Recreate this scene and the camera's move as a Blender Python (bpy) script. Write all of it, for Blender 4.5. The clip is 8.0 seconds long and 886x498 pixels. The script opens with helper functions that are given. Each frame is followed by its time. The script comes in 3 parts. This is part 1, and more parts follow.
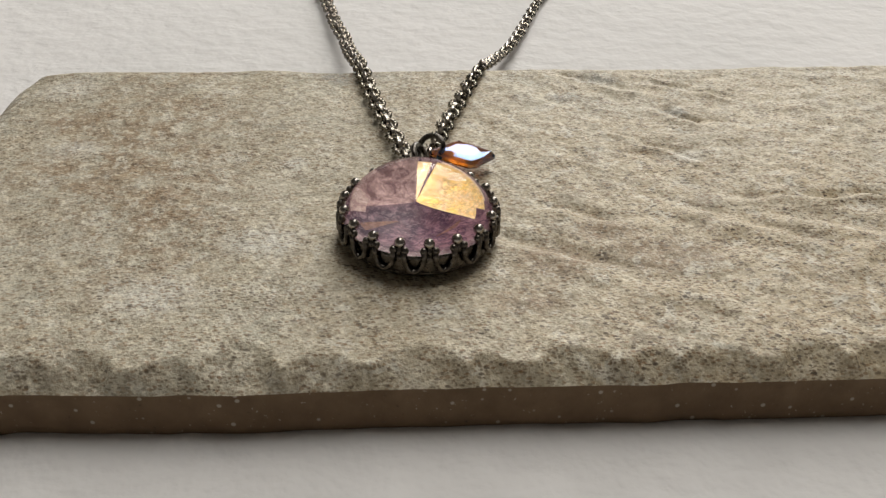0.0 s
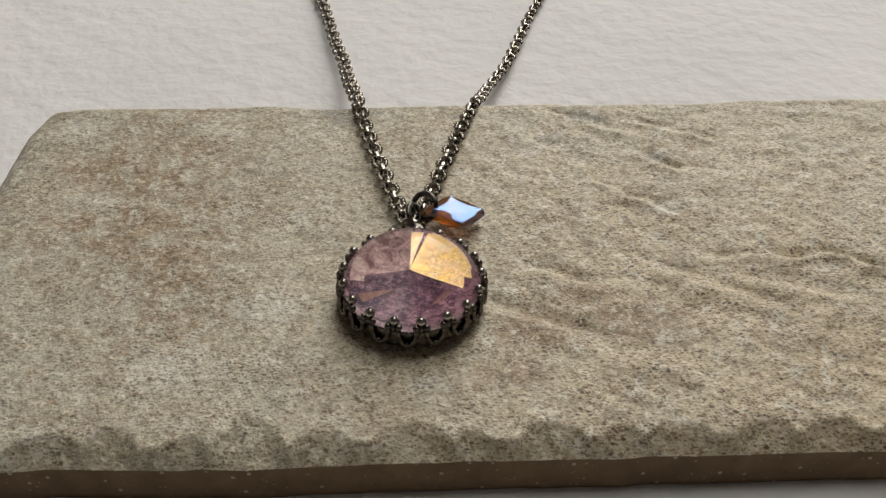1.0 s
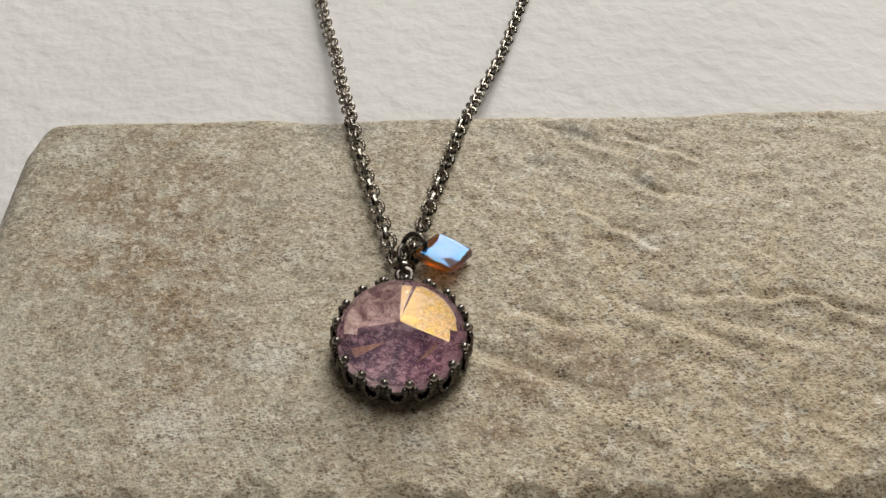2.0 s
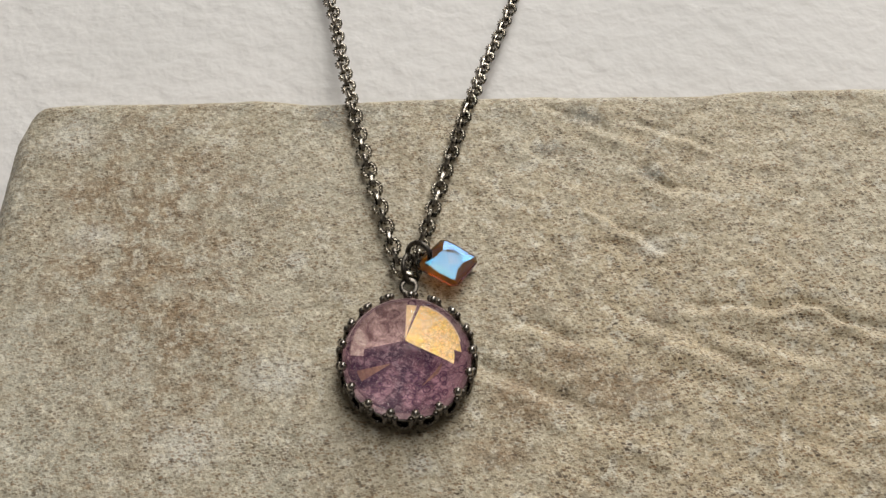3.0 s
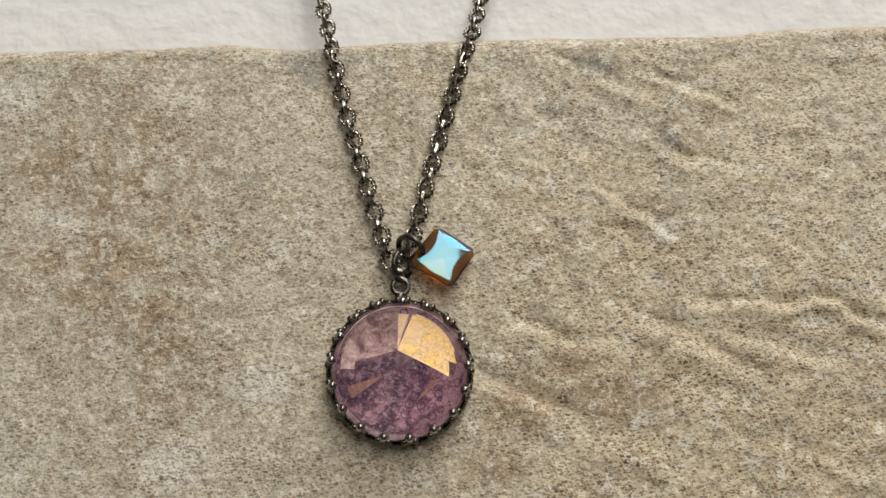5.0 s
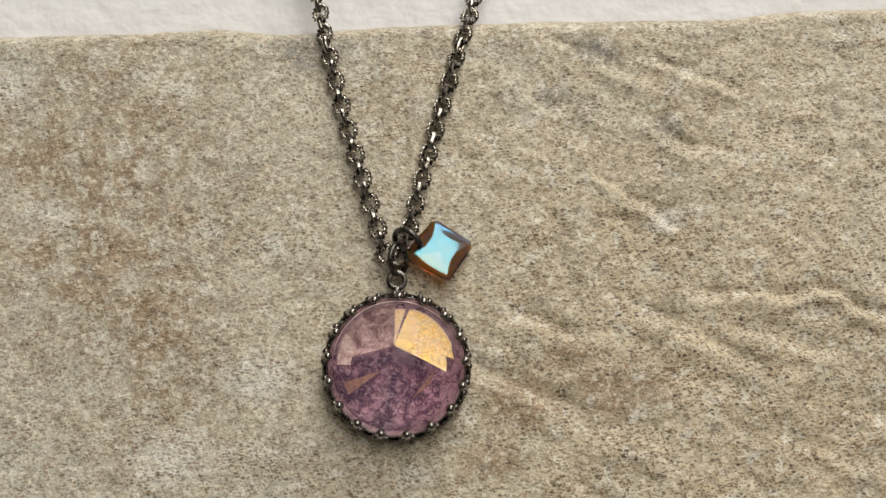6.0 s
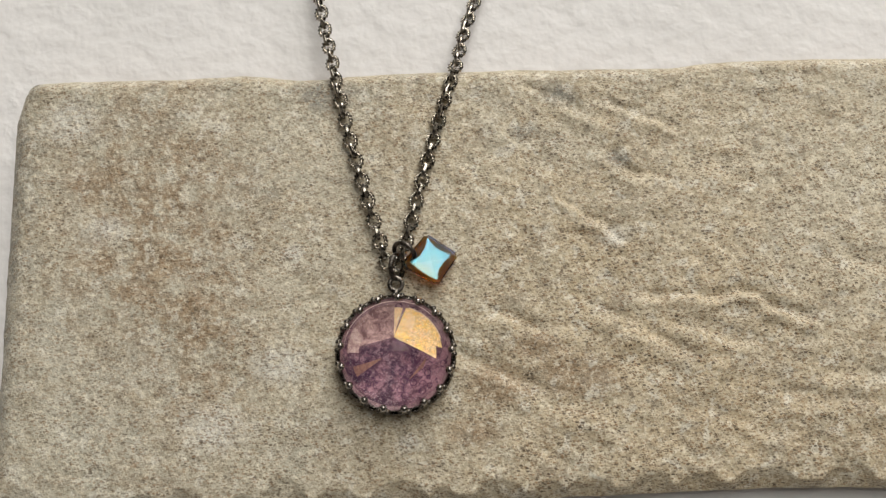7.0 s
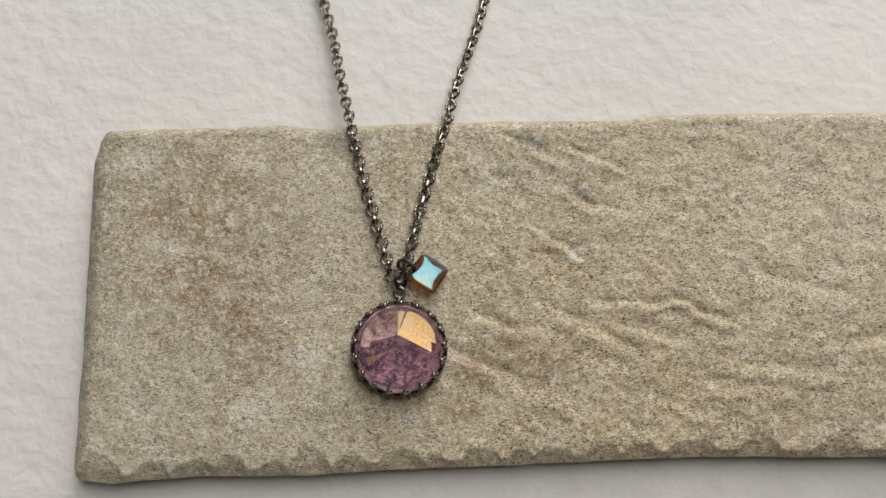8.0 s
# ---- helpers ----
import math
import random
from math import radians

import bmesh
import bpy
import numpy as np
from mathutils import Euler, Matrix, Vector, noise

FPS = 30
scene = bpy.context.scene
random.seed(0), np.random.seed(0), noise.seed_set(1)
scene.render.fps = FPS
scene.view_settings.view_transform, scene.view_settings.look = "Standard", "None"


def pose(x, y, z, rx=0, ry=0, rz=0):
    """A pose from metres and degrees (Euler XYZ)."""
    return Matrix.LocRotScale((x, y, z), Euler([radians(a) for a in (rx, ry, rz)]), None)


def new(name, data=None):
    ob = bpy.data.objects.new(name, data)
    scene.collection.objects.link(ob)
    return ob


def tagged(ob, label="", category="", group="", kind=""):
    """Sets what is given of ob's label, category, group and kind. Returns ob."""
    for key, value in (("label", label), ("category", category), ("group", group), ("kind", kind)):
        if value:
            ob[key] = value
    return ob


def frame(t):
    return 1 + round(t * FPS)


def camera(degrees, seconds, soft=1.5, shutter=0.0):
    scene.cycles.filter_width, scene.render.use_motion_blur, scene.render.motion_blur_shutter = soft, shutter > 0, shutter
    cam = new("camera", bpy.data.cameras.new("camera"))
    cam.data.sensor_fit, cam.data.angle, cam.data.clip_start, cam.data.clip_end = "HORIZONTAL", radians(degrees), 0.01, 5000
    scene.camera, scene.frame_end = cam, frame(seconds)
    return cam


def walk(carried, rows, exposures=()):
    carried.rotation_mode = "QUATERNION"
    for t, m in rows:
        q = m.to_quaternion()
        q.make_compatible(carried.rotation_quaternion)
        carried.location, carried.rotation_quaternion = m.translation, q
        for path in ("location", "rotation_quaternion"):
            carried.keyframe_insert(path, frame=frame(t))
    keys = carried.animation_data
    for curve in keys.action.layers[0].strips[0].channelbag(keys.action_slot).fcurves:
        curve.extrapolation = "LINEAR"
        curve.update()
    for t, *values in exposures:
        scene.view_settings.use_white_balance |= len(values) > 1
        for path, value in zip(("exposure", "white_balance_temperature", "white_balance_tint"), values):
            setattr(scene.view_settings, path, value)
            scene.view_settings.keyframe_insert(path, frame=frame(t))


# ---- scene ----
cam = camera(52.50, 8.0, soft=1.4)
PATH = [
    (0, 0.00352, -0.09583, 0.07429, 0.469, -35.785, 0.649),
    (0.5, 0.00425, -0.09445, 0.08314, 0.706, -37.934, 0.522),
    (1, 0.00488, -0.09047, 0.09619, 0.687, -41.270, 0.571),
    (1.5, 0.00663, -0.08351, 0.10927, 0.977, -45.383, 0.377),
    (2, 0.00677, -0.07482, 0.11951, 0.976, -50.068, 0.428),
    (3.5, 0.00470, -0.04080, 0.13702, 0.477, -65.310, 0.933),
    (4, 0.00500, -0.03081, 0.13793, 0.205, -69.789, 1.093),
    (4.5, 0.00443, -0.02030, 0.13772, -1.007, -73.970, 2.149),
    (6, 0.00396, -0.00630, 0.13640, -4.747, -80.078, 5.585),
    (6.5, 0.00375, -0.00732, 0.14631, -6.263, -80.334, 7.026),
    (7, 0.00364, -0.01005, 0.16501, -7.859, -79.844, 8.663),
    (7.5, 0.00322, -0.01398, 0.18584, -8.754, -79.157, 9.587),
    (8, 0.00235, -0.01842, 0.20394, -9.129, -78.353, 10.145),
]
EXPOSURES = [(0.0, -0.20), (1.5, -0.42), (2.0, -0.22), (3.5, -0.18), (5.0, -0.08), (6.5, -0.02), (8.0, -0.20)]
walk(cam, [(t, pose(x, y, z, 0, 0, yaw) @ pose(0, 0, 0, 90 + pitch) @ pose(0, 0, 0, 0, 0, roll)) for t, x, y, z, yaw, pitch, roll in PATH], EXPOSURES)

# ---- world, sun, lights ----
world = bpy.data.worlds.new("world")
scene.world = world
world.use_nodes = True
_bg = world.node_tree.nodes["Background"]
_sky = world.node_tree.nodes.new("ShaderNodeTexSky")
_sky.sky_type = "NISHITA"
_sky.sun_disc = False
_sky.sun_elevation, _sky.sun_rotation = radians(40), radians(30)
world.node_tree.links.new(_sky.outputs[0], _bg.inputs[0])
_bg.inputs[1].default_value = 0.08

# The unseen, assumed room: ceiling height, its roof light (x0, x1, y0, y1) and the window in the north wall (x0, x1,
# z0, z1)
CEIL, NORTH = 1.3, 1.5
ROOF = (-0.12, 0.60, 0.08, 1.49)
WINDOW = (0.02, 0.90, 0.25, 1.295)


def opening_lamp(name, place, wide, high, radiance, colour):
    """Daylight in an opening, as an area lamp of that radiance."""
    data = bpy.data.lights.new(name, "AREA")
    data.shape, data.size, data.size_y = "RECTANGLE", wide, high
    data.energy, data.color = radiance * math.pi * wide * high, colour
    new(name, data).matrix_basis = place


def roof_lamp(name, b, radiance, colour):
    opening_lamp(name, pose((b[0] + b[1]) / 2, (b[2] + b[3]) / 2, CEIL + 0.03), b[1] - b[0], b[3] - b[2], radiance, colour)


roof_lamp("roof_light", ROOF, 5.6, (1.0, 0.965, 0.89))
opening_lamp("window_light", pose((WINDOW[0] + WINDOW[1]) / 2, NORTH + 0.03, (WINDOW[2] + WINDOW[3]) / 2, -90), WINDOW[1] - WINDOW[0], WINDOW[3] - WINDOW[2], 8.0, (1.0, 0.965, 0.90))

# ---- materials ----
MM = 0.001


class Mat:
    """A node material with a Principled surface."""

    def __init__(self, name, rough=0.5, metal=0.0):
        self.m = bpy.data.materials.new(name)
        self.m.use_nodes = True
        self.t = self.m.node_tree
        self.p = self.t.nodes["Principled BSDF"]
        self.p.inputs["Roughness"].default_value = rough
        self.p.inputs["Metallic"].default_value = metal
        self.co = self.t.nodes.new("ShaderNodeTexCoord").outputs["Object"]

    def node(self, kind, **values):
        n = self.t.nodes.new(kind)
        for k, v in values.items():
            n.inputs[k].default_value = v
        return n

    def link(self, a, b):
        self.t.links.new(a, b)

    def noise(self, size, detail=4.0, rough=0.55, dist=0.0, co=None):
        n = self.node("ShaderNodeTexNoise", Scale=1.0 / size, Detail=detail, Roughness=rough, Distortion=dist)
        self.link(co or self.co, n.inputs["Vector"])
        return n.outputs["Fac"]

    def voronoi(self, size, feature="F1", rnd=1.0, co=None):
        n = self.node("ShaderNodeTexVoronoi", Scale=1.0 / size, Randomness=rnd)
        n.feature = feature
        self.link(co or self.co, n.inputs["Vector"])
        return n

    def ramp(self, fac, stops):
        n = self.t.nodes.new("ShaderNodeValToRGB")
        self.link(fac, n.inputs[0])
        el = n.color_ramp.elements
        while len(el) < len(stops):
            el.new(0.5)
        for e, (p, c) in zip(el, stops):
            e.position = p
            e.color = (*c, 1.0) if isinstance(c, tuple) else (c, c, c, 1.0)
        return n.outputs[0]

    def mix(self, fac, a, b, mode="MIX"):
        n = self.t.nodes.new("ShaderNodeMix")
        n.data_type, n.blend_type = "RGBA", mode
        for v, s in ((fac, n.inputs[0]), (a, n.inputs[6]), (b, n.inputs[7])):
            if isinstance(v, bpy.types.NodeSocket):
                self.link(v, s)
            else:
                s.default_value = (*v, 1.0) if isinstance(v, tuple) else v
        return n.outputs[2]

    def math(self, op, a, b=0.0):
        n = self.t.nodes.new("ShaderNodeMath")
        n.operation = op
        for v, s in ((a, n.inputs[0]), (b, n.inputs[1])):
            if isinstance(v, bpy.types.NodeSocket):
                self.link(v, s)
            else:
                s.default_value = v
        return n.outputs[0]

    def spot(self, x, y, rx, ry):
        """1 at a place of the tile (mm), falling to 0 at the radii."""
        mp = self.t.nodes.new("ShaderNodeMapping")
        mp.vector_type = "TEXTURE"
        mp.inputs["Location"].default_value = (x * MM, y * MM, 0.008)
        mp.inputs["Scale"].default_value = (rx * MM, ry * MM, 1.0)
        self.link(self.co, mp.inputs["Vector"])
        g = self.t.nodes.new("ShaderNodeTexGradient")
        g.gradient_type = "SPHERICAL"
        self.link(mp.outputs[0], g.inputs[0])
        return g.outputs[1]

    def bump(self, height, dist, strength=1.0, after=None):
        n = self.node("ShaderNodeBump", Distance=dist, Strength=strength)
        self.link(height, n.inputs["Height"])
        if after:
            self.link(after, n.inputs["Normal"])
        self.link(n.outputs[0], self.p.inputs["Normal"])
        return n.outputs[0]

    def colour(self, c):
        if isinstance(c, bpy.types.NodeSocket):
            self.link(c, self.p.inputs["Base Color"])
        else:
            self.p.inputs["Base Color"].default_value = (*c, 1.0)
        return self


# Blots in the glaze, the last four painted shade (mm): place, radii, tone
PALE, GREY, RUST_AND_SHADE = (0.70, 0.68, 0.61), (0.20, 0.205, 0.185), (0.31, 0.215, 0.125)
# the last four darken the tile below and right of the pendant as shade
MARKS = ((-31, -14, 9, 6, PALE), (-52, 20, 6, 4, PALE), (2, -16, 3, 2.4, PALE), (-19, 16.8, 3, 2.4, PALE), (-20, -3, 8, 5, PALE), (38, 20.5, 4, 3, PALE), (-60, 40, 8, 6, PALE), (22, 40, 4, 3, GREY), (39, 35, 4, 3, GREY), (28, 47, 6, 3, GREY), (-14, 46, 10, 5, GREY), (-55, 28, 8, 4, RUST_AND_SHADE), (-44, 12, 5, 8, RUST_AND_SHADE), (-36, 6, 4, 7, RUST_AND_SHADE), (17, -6, 9, 6, RUST_AND_SHADE), (31, -4, 12, 6, RUST_AND_SHADE), (13, -14, 8, 4, RUST_AND_SHADE), (24, 1, 7, 4, RUST_AND_SHADE))


def stone_material():
    m = Mat("glazed_stone", 0.62)
    # cream ground with grey-green and brown clouds
    base = m.ramp(m.noise(0.014, 5, 0.6), [(0.30, (0.375, 0.31, 0.21)), (0.48, (0.49, 0.425, 0.30)), (0.66, (0.63, 0.565, 0.425))])
    green = m.ramp(m.noise(0.011, 5, 0.62, 0.4), [(0.46, 0.0), (0.62, 0.62)])
    c = m.mix(green, base, (0.355, 0.35, 0.285))
    west = m.math("MULTIPLY", m.spot(-50, 0, 75, 75), m.ramp(m.noise(0.008, 5, 0.65), [(0.35, 0.5), (0.6, 1.1)]))
    c = m.mix(west, c, (0.545, 0.52, 0.43))
    patch = m.ramp(m.noise(0.004, 4, 0.62, 0.3), [(0.53, 0.0), (0.66, 0.7)])
    c = m.mix(patch, c, (0.70, 0.655, 0.54))
    stain = m.math("MULTIPLY", m.math("MAXIMUM", m.spot(-44, 22, 24, 36), m.spot(-34, 4, 14, 26)), m.ramp(m.noise(0.0042, 6, 0.72), [(0.42, 0.0), (0.62, 1.9)]))
    c = m.mix(stain, c, (0.335, 0.25, 0.16))
    warm = m.math("MULTIPLY", m.spot(55, -8, 75, 34), m.ramp(m.noise(0.0045, 6, 0.7), [(0.42, 0.0), (0.66, 0.95)]))
    c = m.mix(warm, c, (0.34, 0.25, 0.15))
    sand = m.math("MULTIPLY", m.spot(50, 5, 85, 60), m.ramp(m.noise(0.009, 5, 0.6), [(0.35, 0.35), (0.62, 1.0)]))
    c = m.mix(sand, c, (0.60, 0.49, 0.32))
    pale_east = m.math("MULTIPLY", m.spot(95, 28, 60, 45), m.ramp(m.noise(0.007, 5, 0.65), [(0.35, 0.4), (0.6, 1.1)]))
    c = m.mix(pale_east, c, (0.66, 0.60, 0.46))
    # cool shade of the west bevel painted into the colour, with grey blotches
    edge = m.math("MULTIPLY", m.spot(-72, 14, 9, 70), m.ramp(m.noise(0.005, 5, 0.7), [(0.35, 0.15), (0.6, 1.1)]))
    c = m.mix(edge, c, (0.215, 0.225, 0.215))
    for x, y, rx, ry, tone in MARKS:
        edge = m.ramp(m.math("MULTIPLY", m.spot(x, y, rx, ry), m.noise(0.002, 4, 0.7)), [(0.08, 0.0), (0.32, 0.78)])
        c = m.mix(edge, c, tone)
    tan = m.ramp(m.noise(0.0034, 5, 0.7, 0.3), [(0.50, 0.0), (0.64, 0.36)])
    c = m.mix(tan, c, (0.53, 0.42, 0.27))
    blot = m.ramp(m.noise(0.0036, 5, 0.66, 0.5), [(0.53, 0.0), (0.62, 0.5)])
    c = m.mix(blot, c, (0.305, 0.265, 0.20))
    cream = m.ramp(m.noise(0.0029, 4, 0.6, 0.4), [(0.57, 0.0), (0.64, 0.65)])
    c = m.mix(cream, c, (0.74, 0.71, 0.61))
    # mottling at the size of the grains
    pale = m.ramp(m.noise(0.0010, 4, 0.75), [(0.50, 0.0), (0.60, 0.6)])
    c = m.mix(pale, c, (0.78, 0.715, 0.56))
    brown = m.ramp(m.noise(0.0012, 5, 0.78, 0.2), [(0.50, 0.0), (0.62, 0.30)])
    c = m.mix(brown, c, (0.25, 0.18, 0.105))
    # grains: squat cells, only some of them dark
    warp = m.t.nodes.new("ShaderNodeVectorMath")
    warp.operation = "MULTIPLY_ADD"
    wobble = m.node("ShaderNodeTexNoise", Scale=4000.0, Detail=2.0)
    m.link(m.co, wobble.inputs["Vector"])
    m.link(wobble.outputs["Color"], warp.inputs[0])
    warp.inputs[1].default_value = (0.00022, 0.00022, 0.00022)
    m.link(m.co, warp.inputs[2])
    squat = m.t.nodes.new("ShaderNodeMapping")
    squat.inputs["Scale"].default_value = (0.55, 1.0, 1.0)
    squat.inputs["Rotation"].default_value = (0.0, 0.0, -0.25)
    m.link(warp.outputs[0], squat.inputs["Vector"])
    where = m.ramp(m.noise(0.0048, 5, 0.68), [(0.36, 0.40), (0.62, 0.95)])
    dense = m.math("ADD", where, m.math("MULTIPLY", m.spot(55, 0, 100, 70), 0.35))
    for size, least, reach, most, tone in ((0.00026, 0.54, 0.62, 0.72, (0.14, 0.088, 0.045)), (0.00035, 0.72, 0.55, 0.70, (0.25, 0.14, 0.06)), (0.00044, 0.80, 0.50, 0.80, (0.085, 0.056, 0.033))):
        v = m.voronoi(size, co=squat.outputs[0])
        pick = m.t.nodes.new("ShaderNodeSeparateColor")
        m.link(v.outputs["Color"], pick.inputs[0])
        chosen = m.ramp(pick.outputs[0], [(least, 0.0), (least + 0.10, 1.0)])
        dot = m.ramp(v.outputs["Distance"], [(reach * 0.7, 1.0), (reach, 0.0)])
        c = m.mix(m.math("MULTIPLY", m.math("MULTIPLY", dot, chosen), m.math("MULTIPLY", dense, most)), c, tone)
    grain = m.ramp(m.noise(0.0004, 2, 0.7), [(0.35, 0.80), (0.62, 1.0)])
    c = m.mix(1.0, c, grain, "MULTIPLY")
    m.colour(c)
    h1 = m.bump(m.noise(0.0024, 4, 0.6), 0.00055, 0.9)
    m.bump(m.noise(0.0007, 3, 0.6), 0.00012, 0.8, h1)
    return m.m


def ceramic_material():
    m = Mat("ceramic_body", 0.8)
    c = m.ramp(m.noise(0.004, 4), [(0.35, (0.152, 0.095, 0.050)), (0.65, (0.20, 0.128, 0.07))])
    v = m.voronoi(0.0021)
    fleck = m.ramp(v.outputs["Distance"], [(0.09, 1.0), (0.15, 0.0)])
    c = m.mix(m.math("MULTIPLY", fleck, 0.6), c, (0.6, 0.54, 0.44))
    tiny = m.ramp(m.noise(0.00045, 2, 0.5), [(0.70, 0.0), (0.74, 1.0)])
    c = m.mix(m.math("MULTIPLY", tiny, 0.6), c, (0.55, 0.48, 0.38))
    pit = m.ramp(m.noise(0.0005, 2, 0.6, 0.4), [(0.26, 1.0), (0.31, 0.0)])
    c = m.mix(m.math("MULTIPLY", pit, 0.6), c, (0.07, 0.05, 0.03))
    m.colour(c)
    m.bump(m.noise(0.0008, 3), 0.0001, 0.6)
    return m.m


def paper_material():
    m = Mat("textured_white_paper", 0.9)
    c = m.ramp(m.noise(0.05, 4), [(0.3, (0.70, 0.69, 0.68)), (0.7, (0.76, 0.745, 0.735))])
    speck = m.ramp(m.voronoi(0.03).outputs["Distance"], [(0.012, 1.0), (0.018, 0.0)])
    c = m.mix(m.math("MULTIPLY", speck, 0.7), c, (0.2, 0.18, 0.16))
    m.colour(c)
    m.p.inputs["Specular IOR Level"].default_value = 0.02
    h = m.bump(m.noise(0.0034, 2, 0.45, 0.15), 0.0008, 0.56)
    m.bump(m.noise(0.0011, 3, 0.6), 0.00014, 0.5, h)
    return m.m


def gunmetal(name, tone, rough, low=0.32, start=0.35):
    m = Mat(name, rough, 1.0)
    n = m.noise(0.0012, 4)
    m.colour(m.ramp(n, [(start, tuple(v * low for v in tone)), (0.6, tone)]))
    r = m.ramp(m.noise(0.0007, 3), [(0.3, rough * 0.7), (0.7, rough * 1.5)])
    m.link(r, m.p.inputs["Roughness"])
    m.bump(m.noise(0.0004, 2), 0.00004, 0.5)
    return m.m


def cabochon_material():
    m = Mat("plum_crackle_foil", 0.4)
    m.p.inputs["Specular IOR Level"].default_value = 0.06
    cloud = m.noise(0.0045, 5, 0.65, 0.5)
    c = m.ramp(cloud, [(0.40, (0.026, 0.010, 0.024)), (0.52, (0.062, 0.027, 0.040)), (0.62, (0.20, 0.105, 0.125))])
    blush = m.math("MULTIPLY", m.math("MAXIMUM", m.spot(-3, 6, 9, 6.0), m.spot(5, 6, 6, 6)), m.ramp(m.noise(0.002, 4, 0.7), [(0.38, 0.3), (0.6, 1.3)]))
    c = m.mix(blush, c, (0.33, 0.215, 0.225))
    lace = m.ramp(m.noise(0.0007, 4, 0.75, 0.8), [(0.50, 0.0), (0.64, 1.0)])
    c = m.mix(m.math("MULTIPLY", lace, 0.32), c, (0.38, 0.25, 0.275))
    for size, most in ((0.0008, 0.85), (0.0015, 0.9)):
        cell = m.voronoi(size)
        ringed = m.ramp(cell.outputs["Distance"], [(0.27, 0.0), (0.33, 1.0), (0.36, 1.0), (0.42, 0.0)])
        spread = m.ramp(m.noise(size * 3, 3), [(0.46, 0.0), (0.56, most)])
        c = m.mix(m.math("MULTIPLY", ringed, spread), c, (0.04, 0.011, 0.035))
    crackle(m, c, (0.03, 0.008, 0.025), (0.34, 0.19, 0.22), 0.36)
    return m.m


def crackle(m, c, dark, light, amount):
    """Fine crackle lines and pale clouding over a colour."""
    warp = m.t.nodes.new("ShaderNodeVectorMath")
    warp.operation = "MULTIPLY_ADD"
    n = m.node("ShaderNodeTexNoise", Scale=900.0, Detail=2.0)
    m.link(m.co, n.inputs["Vector"])
    m.link(n.outputs["Color"], warp.inputs[0])
    warp.inputs[1].default_value = (0.0009, 0.0009, 0.0009)
    m.link(m.co, warp.inputs[2])
    v = m.voronoi(0.0011, "DISTANCE_TO_EDGE", co=warp.outputs[0])
    line = m.ramp(v.outputs["Distance"], [(0.02, 1.0), (0.11, 0.0)])
    where = m.ramp(m.noise(0.003, 3), [(0.42, 0.0), (0.58, 1.0)])
    pale = m.ramp(m.noise(0.0011, 4, 0.7), [(0.50, 0.0), (0.68, 1.0)])
    c = m.mix(m.math("MULTIPLY", pale, amount), c, light)
    c = m.mix(m.math("MULTIPLY", m.math("MULTIPLY", line, where), 0.5), c, dark)
    m.colour(c)
    m.bump(m.noise(0.0006, 3), 0.00004, 0.6)


def girdle_material():
    m = Mat("pink_crackle_rim", 0.2)
    c = m.ramp(m.noise(0.0025, 4, 0.65), [(0.36, (0.10, 0.05, 0.062)), (0.60, (0.25, 0.15, 0.162))])
    crackle(m, c, (0.12, 0.05, 0.07), (0.42, 0.29, 0.295), 0.5)
    return m.m


# Colours for the reflections and the rim highlight painted into the stone
def glint_material(name, low, high, metal, rough):
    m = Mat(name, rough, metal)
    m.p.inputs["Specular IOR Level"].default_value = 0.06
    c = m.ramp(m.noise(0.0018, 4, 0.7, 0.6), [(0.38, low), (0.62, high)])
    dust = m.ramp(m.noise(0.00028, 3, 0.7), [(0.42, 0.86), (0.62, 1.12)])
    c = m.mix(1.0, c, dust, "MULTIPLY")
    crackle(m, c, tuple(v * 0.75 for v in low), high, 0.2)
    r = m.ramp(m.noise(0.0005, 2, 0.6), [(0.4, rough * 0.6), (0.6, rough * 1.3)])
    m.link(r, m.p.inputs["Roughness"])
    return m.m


def glass_material():
    """Clear glass with a quiet, bloomed polish."""
    m = Mat("clear_glass", 0.02)
    bend = m.node("ShaderNodeBsdfRefraction", IOR=1.34, Roughness=0.0)
    shine = m.node("ShaderNodeBsdfGlossy", Roughness=0.05)
    fres = m.node("ShaderNodeFresnel", IOR=1.34)
    mx = m.t.nodes.new("ShaderNodeMixShader")
    m.link(m.math("MULTIPLY", fres.outputs[0], 0.45), mx.inputs[0])
    m.link(bend.outputs[0], mx.inputs[1])
    m.link(shine.outputs[0], mx.inputs[2])
    m.link(mx.outputs[0], m.t.nodes["Material Output"].inputs[0])
    return m.m


def crystal_material():
    m = Mat("coated_amber_crystal", 0.02)
    m.p.inputs["Transmission Weight"].default_value = 1.0
    m.p.inputs["IOR"].default_value = 1.45
    m.colour((0.97, 0.58, 0.19))
    film = m.node("ShaderNodeBsdfGlossy", Roughness=0.03)
    facing = m.node("ShaderNodeLayerWeight", Blend=0.5)
    tint = m.ramp(facing.outputs["Facing"], [(0.0, (0.13, 0.31, 0.29)), (0.06, (0.05, 0.29, 0.37)), (0.2, (0.02, 0.23, 0.42)), (0.4, (0.03, 0.16, 0.44)), (0.62, (0.05, 0.19, 0.42)), (0.76, (0.22, 0.07, 0.44)), (0.9, (0.24, 0.08, 0.18))])
    m.link(tint, film.inputs["Color"])
    mx = m.t.nodes.new("ShaderNodeMixShader")
    mx.inputs[0].default_value = 0.36
    m.link(m.p.outputs[0], mx.inputs[1])
    m.link(film.outputs[0], mx.inputs[2])
    m.link(mx.outputs[0], m.t.nodes["Material Output"].inputs[0])
    return m.m


